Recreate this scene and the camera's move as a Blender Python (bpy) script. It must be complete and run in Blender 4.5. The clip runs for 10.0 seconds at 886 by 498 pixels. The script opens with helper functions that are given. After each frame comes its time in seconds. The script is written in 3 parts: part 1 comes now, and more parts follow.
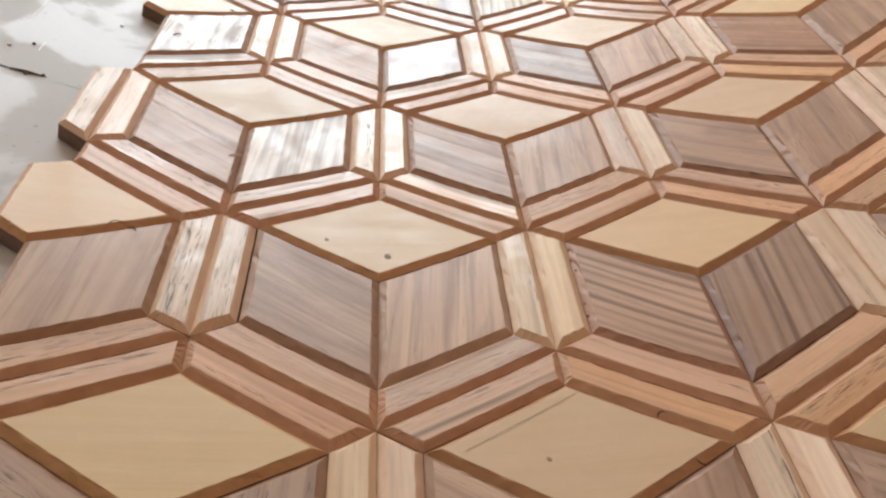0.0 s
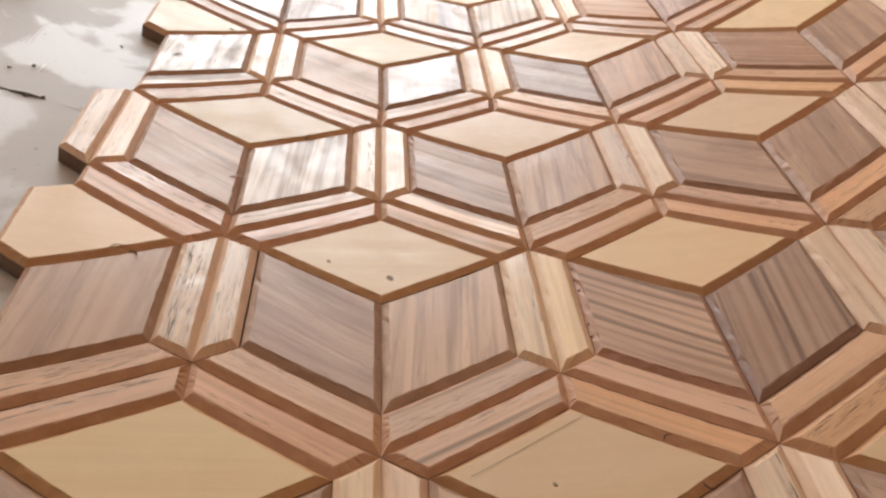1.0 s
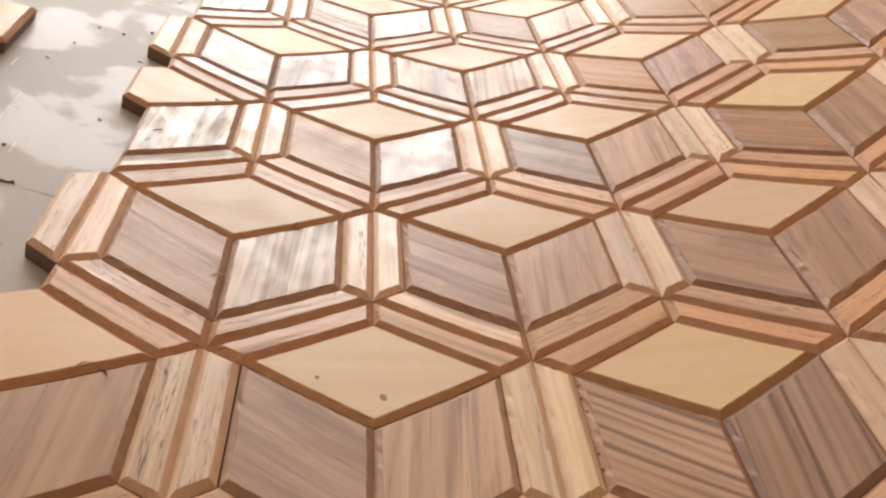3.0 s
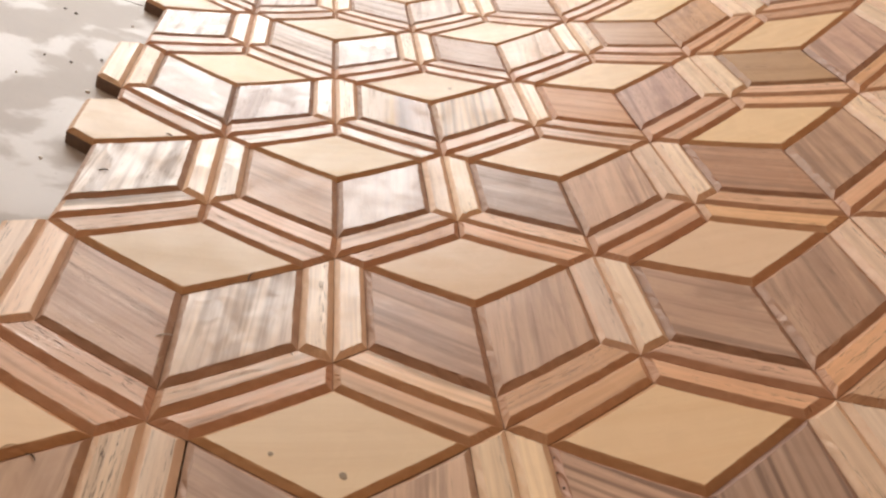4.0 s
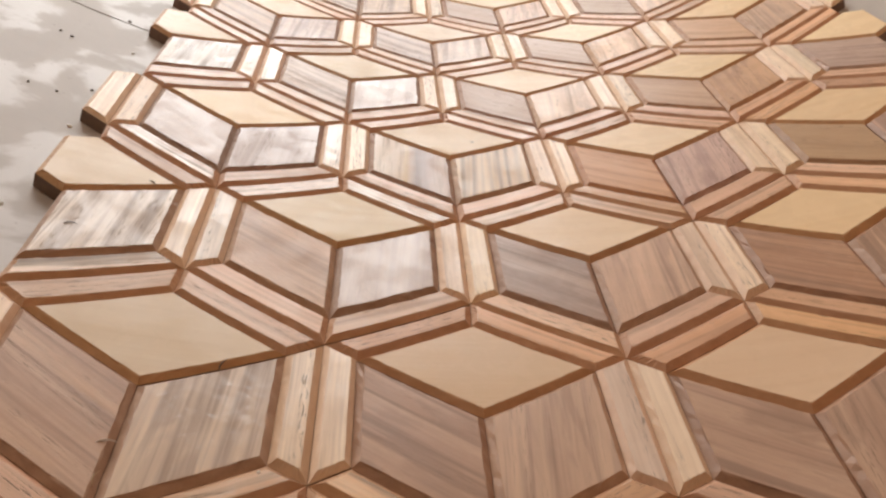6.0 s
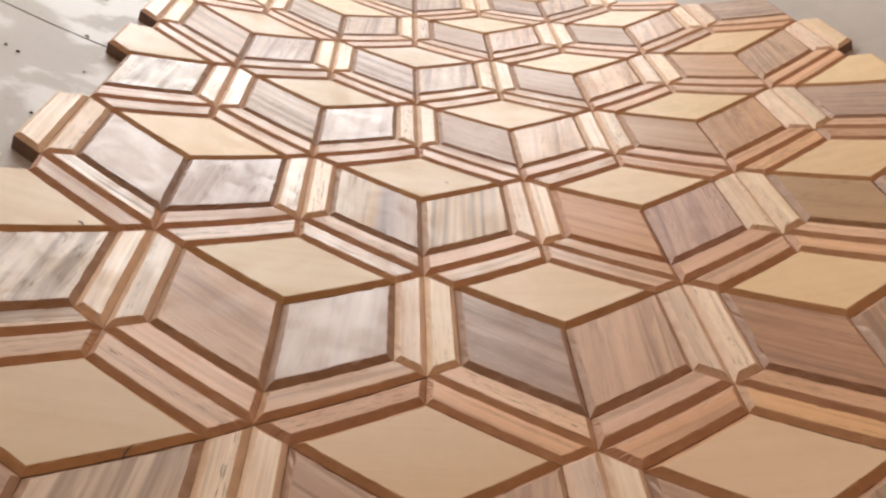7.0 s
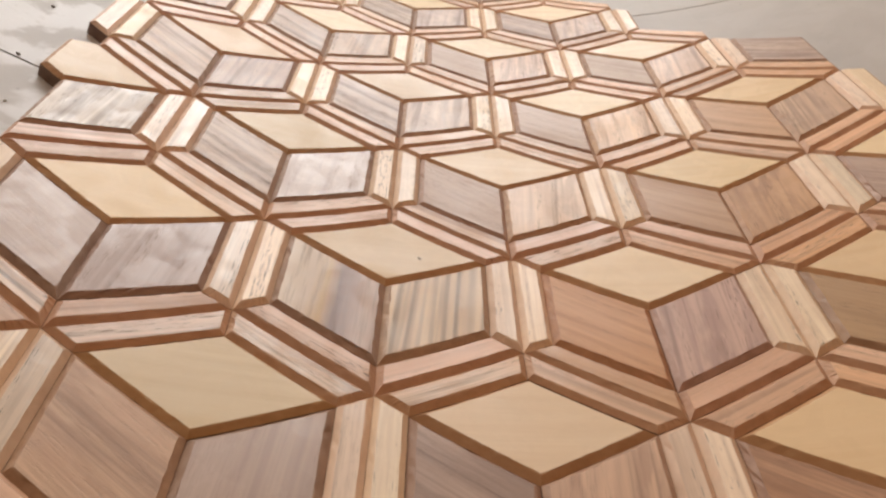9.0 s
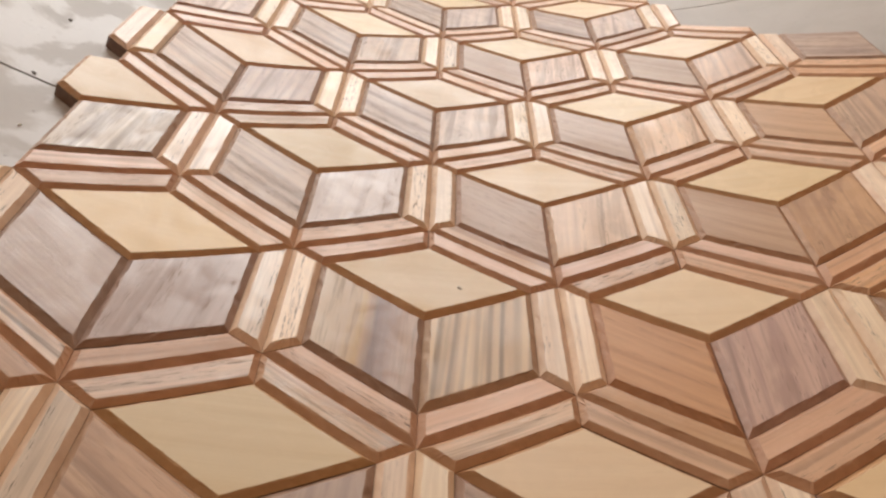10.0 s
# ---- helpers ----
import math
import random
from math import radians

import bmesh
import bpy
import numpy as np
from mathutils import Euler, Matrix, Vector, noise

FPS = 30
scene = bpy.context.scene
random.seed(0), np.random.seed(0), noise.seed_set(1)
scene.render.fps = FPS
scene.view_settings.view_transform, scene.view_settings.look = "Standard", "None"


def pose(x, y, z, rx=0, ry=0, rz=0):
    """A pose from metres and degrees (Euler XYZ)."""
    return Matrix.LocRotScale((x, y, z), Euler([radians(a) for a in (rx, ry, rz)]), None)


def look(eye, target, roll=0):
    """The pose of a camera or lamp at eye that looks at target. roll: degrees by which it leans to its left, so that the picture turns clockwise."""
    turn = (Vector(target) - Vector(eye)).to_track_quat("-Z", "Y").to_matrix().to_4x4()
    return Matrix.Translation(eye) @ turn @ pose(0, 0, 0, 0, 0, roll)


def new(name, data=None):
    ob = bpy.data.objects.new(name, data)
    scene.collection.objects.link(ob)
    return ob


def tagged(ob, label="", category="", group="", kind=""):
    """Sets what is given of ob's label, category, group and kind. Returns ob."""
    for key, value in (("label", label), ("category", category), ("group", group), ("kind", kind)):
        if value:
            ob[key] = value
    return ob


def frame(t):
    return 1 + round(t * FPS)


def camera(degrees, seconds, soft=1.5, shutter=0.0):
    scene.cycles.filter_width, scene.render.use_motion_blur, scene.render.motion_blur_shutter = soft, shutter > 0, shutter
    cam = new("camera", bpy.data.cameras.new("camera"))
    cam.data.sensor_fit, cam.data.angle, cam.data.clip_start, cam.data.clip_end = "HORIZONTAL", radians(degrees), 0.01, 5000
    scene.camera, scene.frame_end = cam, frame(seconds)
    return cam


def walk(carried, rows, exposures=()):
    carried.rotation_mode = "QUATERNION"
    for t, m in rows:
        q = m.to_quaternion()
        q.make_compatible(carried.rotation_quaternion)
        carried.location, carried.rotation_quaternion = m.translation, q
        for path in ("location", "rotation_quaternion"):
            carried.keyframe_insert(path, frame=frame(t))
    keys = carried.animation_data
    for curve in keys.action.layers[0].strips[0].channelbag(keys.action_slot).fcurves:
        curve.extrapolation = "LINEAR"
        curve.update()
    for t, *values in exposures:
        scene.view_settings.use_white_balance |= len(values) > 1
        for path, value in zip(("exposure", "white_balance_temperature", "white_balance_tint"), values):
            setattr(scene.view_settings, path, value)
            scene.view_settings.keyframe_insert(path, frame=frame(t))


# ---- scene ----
cam = camera(56.61, 10.0, soft=2.45)
ROWS = [
    (0.0, 0.0277, -0.4136, 0.3558, 53.45, 1.37, -3.32),
    (0.5, 0.0232, -0.4053, 0.3600, 53.86, 1.55, -3.68),
    (1.0, 0.0261, -0.4075, 0.3603, 54.16, 1.70, -3.63),
    (1.5, 0.0247, -0.3968, 0.3669, 54.69, 1.63, -3.28),
    (2.0, 0.0272, -0.3783, 0.3787, 55.29, 1.04, -3.27),
    (3.5, 0.0187, -0.3202, 0.3845, 56.20, 0.07, -5.14),
    (4.0, 0.0261, -0.2937, 0.3874, 56.62, -0.71, -6.10),
    (4.5, 0.0372, -0.2733, 0.3852, 57.15, -1.07, -5.97),
    (5.0, 0.0381, -0.2568, 0.3829, 57.26, -1.84, -4.83),
    (5.5, 0.0349, -0.2281, 0.3790, 57.70, -2.42, -3.89),
    (7.0, 0.0692, -0.1188, 0.3736, 58.98, -5.30, -2.24),
    (7.5, 0.0832, -0.0796, 0.3781, 58.47, -6.10, -2.08),
    (8.0, 0.0820, -0.0492, 0.3757, 58.27, -6.78, -1.50),
    (8.5, 0.0903, -0.0073, 0.3815, 58.23, -7.26, -0.52),
    (9.0, 0.1037, 0.0314, 0.3873, 57.61, -7.89, 0.12),
    (9.5, 0.1009, 0.0578, 0.3875, 57.19, -7.57, 0.91),
    (10.0, 0.0914, 0.0867, 0.3872, 56.68, -6.29, 1.22),
]
walk(cam, [(t, pose(x, y, z, rx, ry, rz)) for t, x, y, z, rx, ry, rz in ROWS],
    exposures=[(0.0, 0.16, 6810, 12), (0.5, 0.13, 7070, 15), (1.0, 0.12, 7320, 17), (2.0, 0.13, 7540, 18), (4.0, 0.04, 7940, 20), (4.7, -0.11, 7940, 20), (7.0, -0.17, 7740, 19), (10.0, -0.28, 7790, 19)])

# ---- light: a daylight window ahead, a warm ceiling lamp behind ----
world = bpy.data.worlds.new("sky")
scene.world = world
world.use_nodes = True
wn = world.node_tree.nodes
sky = wn.new("ShaderNodeTexSky")
sky.sky_type, sky.sun_disc = "NISHITA", False
sky.sun_elevation, sky.sun_rotation = radians(35), radians(-25)
world.node_tree.links.new(sky.outputs[0], wn["Background"].inputs[0])
wn["Background"].inputs[1].default_value = 0.10

WINDOW_X0, WINDOW_X1, WINDOW_Z0, WINDOW_Z1, WALL_Y = -2.65, 0.7, 0.30, 1.85, 2.2
daylight = bpy.data.lights.new("window_daylight", "AREA")
daylight.shape, daylight.size, daylight.size_y = "RECTANGLE", WINDOW_X1 - WINDOW_X0 - 0.1, WINDOW_Z1 - WINDOW_Z0 - 0.1
daylight.energy, daylight.color = 76, (0.79, 0.92, 1.0)
new("window_daylight", daylight).matrix_world = look(((WINDOW_X0 + WINDOW_X1) / 2, WALL_Y + 0.02, (WINDOW_Z0 + WINDOW_Z1) / 2), ((WINDOW_X0 + WINDOW_X1) / 2, 0.0, (WINDOW_Z0 + WINDOW_Z1) / 2))
LAMP = (0.85, 0.4, 2.1)
bulb = bpy.data.lights.new("ceiling_bulb", "POINT")
bulb.energy, bulb.color, bulb.shadow_soft_size = 14.6, (1.0, 0.46, 0.165), 0.15
new("ceiling_bulb", bulb).matrix_world = pose(*LAMP)

# ---- the pattern: honeycomb of pitch P, each cell three rhombi and a ring of six strips ----
P = 0.215
L = P / math.sqrt(3)
W = 0.0246                      # strip width
H = P / 2 - W                   # half width of the inner hexagon
A = 2 * H / math.sqrt(3)        # rhombus side
T = 0.016                       # thickness of the wood
CURVE, MID = 0.8225, 0.1666       # the floor is a shallow trough along y
TURN_BACK = 0.80


def trough(s, z=0.0):
    """Arc length across the trough, height over its skin: x, z and the slope there."""
    u = s - MID
    side, u = (1 if u >= 0 else -1), abs(u)
    r = 1 / CURVE
    if u <= TURN_BACK:
        a = u * CURVE
        x, h = r * math.sin(a), r - r * math.cos(a)
    else:
        a1 = TURN_BACK * CURVE
        a = max(a1 - (u - TURN_BACK) * CURVE, 0.0)
        x = 2 * r * math.sin(a1) - r * math.sin(a)
        h = r - r * math.cos(a1) + r * math.cos(a) - r * math.cos(a1)
        x += max(u - 2 * TURN_BACK, 0.0)
    return MID + side * (x - z * math.sin(a)), h + z * math.cos(a), side * a


def bent(s, y, z=0.0, turn=0.0):
    """The pose of a thing lying on the floor at arc length s and depth y, turned by degrees."""
    x, h, a = trough(s, z)
    return pose(x, y, h, 0, -math.degrees(a), 0) @ pose(0, 0, 0, 0, 0, turn)


# ---- materials ----
def material(name):
    m = bpy.data.materials.new(name)
    m.use_nodes = True
    return m, m.node_tree.nodes, m.node_tree.links, m.node_tree.nodes["Principled BSDF"]


def math_node(n, l, op, a, b):
    k = n.new("ShaderNodeMath")
    k.operation = op
    for i, v in enumerate((a, b)):
        if isinstance(v, (int, float)):
            k.inputs[i].default_value = v
        else:
            l.new(v, k.inputs[i])
    return k.outputs[0]


def mix(n, l, fac, a, b, blend="MIX"):
    k = n.new("ShaderNodeMix")
    k.data_type, k.blend_type = "RGBA", blend
    for i, v in ((0, fac), (6, a), (7, b)):
        if isinstance(v, (int, float)):
            k.inputs[i].default_value = v
        elif isinstance(v, tuple):
            k.inputs[i].default_value = (*v, 1)
        else:
            l.new(v, k.inputs[i])
    return k.outputs[2]


def ramp(n, l, fac, stops):
    k = n.new("ShaderNodeValToRGB")
    e = k.color_ramp.elements
    while len(e) < len(stops):
        e.new(0.5)
    for i, (p, c) in enumerate(stops):
        e[i].position = p
        e[i].color = (c, c, c, 1) if isinstance(c, (int, float)) else (*c, 1)
    l.new(fac, k.inputs[0])
    return k.outputs[0]


def noise_node(n, l, vec, scale, detail=3.0, rough=0.55, distort=0.0):
    k = n.new("ShaderNodeTexNoise")
    k.inputs["Scale"].default_value, k.inputs["Detail"].default_value = scale, detail
    k.inputs["Roughness"].default_value, k.inputs["Distortion"].default_value = rough, distort
    l.new(vec, k.inputs["Vector"])
    return k.outputs[0]


def grain_space(n, l, sx, sy, sz):
    """Coordinates of the piece itself, moved at random from piece to piece, grain along x."""
    tc, info = n.new("ShaderNodeTexCoord"), n.new("ShaderNodeObjectInfo")
    shift = n.new("ShaderNodeCombineXYZ")
    for i, f in enumerate((3.7, 9.1, 5.3)):
        l.new(math_node(n, l, "MULTIPLY", info.outputs["Random"], f), shift.inputs[i])
    add = n.new("ShaderNodeVectorMath")
    l.new(tc.outputs["Object"], add.inputs[0])
    l.new(shift.outputs[0], add.inputs[1])
    scale = n.new("ShaderNodeVectorMath")
    scale.operation = "MULTIPLY"
    l.new(add.outputs[0], scale.inputs[0])
    scale.inputs[1].default_value = (sx, sy, sz)
    return scale.outputs[0], info, add.outputs[0]


def varnish(n, l, b, where, fine, hole, weight, dull=0.36, dimples=0.35):
    """A thin brushed varnish: pooled here and starved there, dimpled, drawn into the open pores."""
    pool = ramp(n, l, noise_node(n, l, where, 34.0, 4.0, 0.62, 0.8), ((0.40, 0.25), (0.60, 1.0)))
    pool = math_node(n, l, "SUBTRACT", pool, math_node(n, l, "MULTIPLY", hole, 0.6))
    l.new(math_node(n, l, "MULTIPLY", pool, weight), b.inputs["Coat Weight"])
    l.new(math_node(n, l, "SUBTRACT", dull, math_node(n, l, "MULTIPLY", pool, 0.45 * dull)), b.inputs["Coat Roughness"])
    dimple = n.new("ShaderNodeBump")
    dimple.inputs["Strength"].default_value, dimple.inputs["Distance"].default_value = dimples, 0.0012
    lumps = math_node(n, l, "ADD", noise_node(n, l, where, 70.0, 3.0, 0.6, 0.4), math_node(n, l, "MULTIPLY", fine, 0.35))
    l.new(math_node(n, l, "SUBTRACT", lumps, math_node(n, l, "MULTIPLY", hole, 0.6)), dimple.inputs["Height"])
    l.new(dimple.outputs[0], b.inputs["Coat Normal"])


def wood(name, light, mid, dark, bands, streak, pores, rough, gloss=0.42, stripes=0.0, streaky=0.10, wide=0.0, coat=0.35):
    """Planed wood: bands (share of dark growth bands), streak (fine grain), pores (open dark pores)."""
    m, n, l, b = material(name)
    g, info, plain = grain_space(n, l, 0.7, 9.0, 9.0)
    long_g, _, _ = grain_space(n, l, 0.55, 16.0, 16.0)
    broad = noise_node(n, l, g, 5.5, 2.0, 0.5, 0.6)
    fine_g, _, _ = grain_space(n, l, 7.0, 170.0, 170.0)
    fine = noise_node(n, l, fine_g, 2.2, 4.0, 0.6, 0.3)
    pore_g, _, _ = grain_space(n, l, 25.0, 400.0, 400.0)
    pore = noise_node(n, l, pore_g, 3.0, 2.0, 0.5, 0.2)
    ringed = n.new("ShaderNodeTexWave")
    ringed.wave_type, ringed.bands_direction, ringed.wave_profile = "BANDS", "Y", "SIN"
    ringed.inputs["Scale"].default_value, ringed.inputs["Distortion"].default_value = 2.4, 9.0
    ringed.inputs["Detail"].default_value, ringed.inputs["Detail Scale"].default_value = 2.5, 0.8
    l.new(g, ringed.inputs["Vector"])
    band = mix(n, l, 0.25, ramp(n, l, broad, ((0.32, 0.0), (0.68, 1.0))), ringed.outputs["Color"])
    tone = mix(n, l, ramp(n, l, band, ((0.15, 0.0), (0.85, 1.0))), light, mid)
    thin = ramp(n, l, noise_node(n, l, long_g, 5.5, 3.0, 0.6, 0.5), ((0.50, 0.0), (0.66, 1.0)))
    tone = mix(n, l, math_node(n, l, "MULTIPLY", thin, bands), tone, dark)
    if wide:
        slab_g, _, _ = grain_space(n, l, 1.3, 7.0, 7.0)
        heart = ramp(n, l, noise_node(n, l, slab_g, 7.0, 3.0, 0.55, 0.9), ((0.52, 0.0), (0.62, 1.0)))
        tone = mix(n, l, math_node(n, l, "MULTIPLY", heart, wide), tone, tuple(0.55 * c + 0.45 * d for c, d in zip(dark, mid)))
    if stripes:
        lines = n.new("ShaderNodeTexWave")
        lines.wave_type, lines.bands_direction, lines.wave_profile = "BANDS", "Y", "SIN"
        lines.inputs["Scale"].default_value, lines.inputs["Distortion"].default_value = 3.9, 11.0
        lines.inputs["Detail"].default_value, lines.inputs["Detail Scale"].default_value = 2.0, 0.6
        l.new(g, lines.inputs["Vector"])
        stripe = math_node(n, l, "MULTIPLY", ramp(n, l, lines.outputs["Color"], ((0.45, 0.0), (0.95, 1.0))), ramp(n, l, noise_node(n, l, long_g, 3.0, 2.0), ((0.35, 0.2), (0.6, 1.0))))
        tone = mix(n, l, math_node(n, l, "MULTIPLY", stripe, stripes), tone, dark)
    tone = mix(n, l, math_node(n, l, "MULTIPLY", ramp(n, l, fine, ((0.3, 1.0), (0.6, 0.0))), streak), tone, dark)
    hole = ramp(n, l, pore, ((0.34, 1.0), (0.41, 0.0)))
    patchy = ramp(n, l, noise_node(n, l, long_g, 6.0, 1.0), ((0.48, 0.0), (0.58, 1.0)))
    hole = math_node(n, l, "MULTIPLY", hole, patchy)
    chance = math_node(n, l, "FRACT", math_node(n, l, "MULTIPLY", info.outputs["Random"], 7.0), 0.0)
    hole = math_node(n, l, "MULTIPLY", hole, ramp(n, l, chance, ((0.2, 0.35), (0.7, 1.0))))
    tone = mix(n, l, math_node(n, l, "MULTIPLY", hole, pores), tone, (0.11, 0.075, 0.05))
    shade = n.new("ShaderNodeHueSaturation")
    l.new(tone, shade.inputs["Color"])
    l.new(math_node(n, l, "ADD", math_node(n, l, "MULTIPLY", info.outputs["Random"], 0.26), 0.87), shade.inputs["Value"])
    l.new(math_node(n, l, "ADD", math_node(n, l, "MULTIPLY", math_node(n, l, "FRACT", math_node(n, l, "MULTIPLY", info.outputs["Random"], 17.0), 0.0), 0.22), 0.86), shade.inputs["Saturation"])
    l.new(mix(n, l, 1.0, shade.outputs[0], info.outputs["Color"], "MULTIPLY"), b.inputs["Base Color"])
    smear = noise_node(n, l, plain, 15.0, 4.0, 0.6, 0.5)
    r = math_node(n, l, "ADD", math_node(n, l, "MULTIPLY", ramp(n, l, smear, ((0.35, 0.0), (0.65, 1.0))), 0.16), rough - 0.08)
    r = math_node(n, l, "ADD", r, math_node(n, l, "MULTIPLY", hole, 0.3))
    r = math_node(n, l, "ADD", r, math_node(n, l, "MULTIPLY", thin, streaky))
    l.new(r, b.inputs["Roughness"])
    b.inputs["Specular IOR Level"].default_value = gloss
    bump = n.new("ShaderNodeBump")
    bump.inputs["Strength"].default_value, bump.inputs["Distance"].default_value = 0.3, 0.0006 + 0.0006 * pores
    height = math_node(n, l, "SUBTRACT", math_node(n, l, "MULTIPLY", fine, 0.5), math_node(n, l, "MULTIPLY", hole, pores))
    height = math_node(n, l, "ADD", height, math_node(n, l, "MULTIPLY", broad, 1.6))
    l.new(height, bump.inputs["Height"])
    l.new(bump.outputs[0], b.inputs["Normal"])
    varnish(n, l, b, plain, fine, hole, coat, *((0.25, 0.75) if coat >= 0.9 else ()))
    return m


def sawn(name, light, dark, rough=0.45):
    """The routed chamfers and sides: bare, darker partly for shade, with saw chatter across the grain."""
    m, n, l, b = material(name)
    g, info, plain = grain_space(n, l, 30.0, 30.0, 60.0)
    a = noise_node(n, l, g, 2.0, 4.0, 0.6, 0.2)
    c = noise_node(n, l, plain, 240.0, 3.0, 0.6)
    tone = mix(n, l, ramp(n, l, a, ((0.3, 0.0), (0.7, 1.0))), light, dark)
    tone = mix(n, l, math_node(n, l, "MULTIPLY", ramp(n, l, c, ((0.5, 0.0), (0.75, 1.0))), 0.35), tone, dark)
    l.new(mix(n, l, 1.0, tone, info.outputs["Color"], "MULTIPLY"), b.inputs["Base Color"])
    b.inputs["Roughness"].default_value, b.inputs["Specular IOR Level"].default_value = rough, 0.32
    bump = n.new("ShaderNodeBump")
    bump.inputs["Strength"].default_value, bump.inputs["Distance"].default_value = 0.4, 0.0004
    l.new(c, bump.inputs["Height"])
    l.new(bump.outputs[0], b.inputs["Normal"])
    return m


CREAM = wood("pale_satinwood", (0.725, 0.545, 0.342), (0.70, 0.51, 0.307), (0.60, 0.41, 0.225), 0.08, 0.05, 0.05, 0.42, 0.42, coat=0.35)
WALNUT = wood("grey_brown_walnut", (0.57, 0.395, 0.29), (0.46, 0.305, 0.225), (0.205, 0.125, 0.095), 0.62, 0.18, 0.7, 0.40, 0.40, wide=0.5, coat=0.35)
PLAIN_WALNUT = wood("plain_tan_walnut", (0.54, 0.37, 0.255), (0.49, 0.325, 0.22), (0.29, 0.18, 0.12), 0.30, 0.16, 0.5, 0.40, 0.45, wide=0.12, coat=0.15)
GLOSSY = wood("fresh_varnished_walnut", (0.60, 0.45, 0.325), (0.45, 0.315, 0.22), (0.17, 0.105, 0.075), 0.7, 0.2, 0.6, 0.34, 0.5, streaky=0.24, wide=0.6, coat=0.9)
SMOOTH = wood("smooth_mauve_walnut", (0.52, 0.37, 0.29), (0.46, 0.315, 0.245), (0.25, 0.16, 0.125), 0.30, 0.14, 0.4, 0.36, 0.5, wide=0.25, coat=0.8)
ZEBRA = wood("striped_walnut", (0.58, 0.43, 0.31), (0.49, 0.345, 0.245), (0.165, 0.105, 0.075), 0.4, 0.18, 0.5, 0.40, 0.42, stripes=0.8, coat=0.35)
PINK = wood("pink_cedar", (0.72, 0.45, 0.285), (0.645, 0.38, 0.225), (0.33, 0.19, 0.12), 0.5, 0.2, 0.9, 0.40, 0.42, coat=0.5)
STRAW = wood("straw_ash", (0.86, 0.69, 0.52), (0.79, 0.60, 0.435), (0.43, 0.28, 0.18), 0.40, 0.26, 1.0, 0.41, 0.42, coat=0.5)
STREAKED = wood("streaked_cedar", (0.74, 0.53, 0.38), (0.66, 0.43, 0.29), (0.17, 0.115, 0.08), 0.85, 0.22, 1.0, 0.36, 0.45, streaky=0.2, wide=0.25, coat=0.9)
PITTED = wood("pitted_ash", (0.82, 0.66, 0.49), (0.70, 0.52, 0.36), (0.30, 0.20, 0.13), 0.5, 0.4, 1.6, 0.36, 0.5, streaky=0.2, coat=1.0)
# browner bare cuts with shade mixed in; the ash one holds side light
STRAW_CUT_LIT = sawn("ash_cut_lit", (0.74, 0.53, 0.37), (0.62, 0.42, 0.285))
CREAM_CUT_SHADED = sawn("satinwood_cut_shaded", (0.57, 0.335, 0.185), (0.48, 0.265, 0.135))
WALNUT_CUT_SHADED = sawn("walnut_cut_shaded", (0.43, 0.275, 0.195), (0.32, 0.195, 0.135))
PINK_CUT_SHADED = sawn("cedar_cut_shaded", (0.58, 0.345, 0.22), (0.48, 0.27, 0.165))
# upright sawn sides, with the shade at the panel's edge put into the brown
SIDE_SHADED = sawn("sawn_side_shaded", (0.25, 0.155, 0.115), (0.17, 0.105, 0.08), 0.6)


def figured():
    """One walnut board with pale sapwood, an amber streak and a dark heart side by side."""
    m, n, l, b = material("figured_walnut")
    tc = n.new("ShaderNodeTexCoord")
    g, info, plain_v = grain_space(n, l, 0.8, 14.0, 14.0)
    wob = noise_node(n, l, g, 5.0, 3.0, 0.6, 0.4)
    xyz = n.new("ShaderNodeSeparateXYZ")
    l.new(tc.outputs["Object"], xyz.inputs[0])
    across = math_node(n, l, "ADD", math_node(n, l, "MULTIPLY", xyz.outputs[1], -12.0), 0.5)
    across = math_node(n, l, "ADD", across, math_node(n, l, "MULTIPLY", math_node(n, l, "SUBTRACT", wob, 0.5), 0.16))
    tone = ramp(n, l, across, ((0.05, (0.60, 0.45, 0.31)), (0.30, (0.56, 0.40, 0.27)), (0.44, (0.52, 0.32, 0.14)), (0.50, (0.44, 0.26, 0.14)),
        (0.56, (0.225, 0.115, 0.075)), (0.70, (0.31, 0.165, 0.11)), (0.84, (0.50, 0.33, 0.235)), (0.95, (0.40, 0.25, 0.18))))
    fine = noise_node(n, l, g, 18.0, 4.0, 0.65)
    tone = mix(n, l, math_node(n, l, "MULTIPLY", ramp(n, l, fine, ((0.5, 0.0), (0.7, 1.0))), 0.5), tone, (0.17, 0.11, 0.08))
    l.new(tone, b.inputs["Base Color"])
    b.inputs["Specular IOR Level"].default_value = 0.32
    l.new(math_node(n, l, "ADD", math_node(n, l, "MULTIPLY", fine, 0.3), 0.3), b.inputs["Roughness"])
    bump = n.new("ShaderNodeBump")
    bump.inputs["Strength"].default_value, bump.inputs["Distance"].default_value = 0.3, 0.0008
    l.new(wob, bump.inputs["Height"])
    l.new(bump.outputs[0], b.inputs["Normal"])
    varnish(n, l, b, plain_v, fine, ramp(n, l, fine, ((0.62, 0.0), (0.75, 1.0))), 0.6, 0.25, 0.75)
    return m


FIGURED = figured()


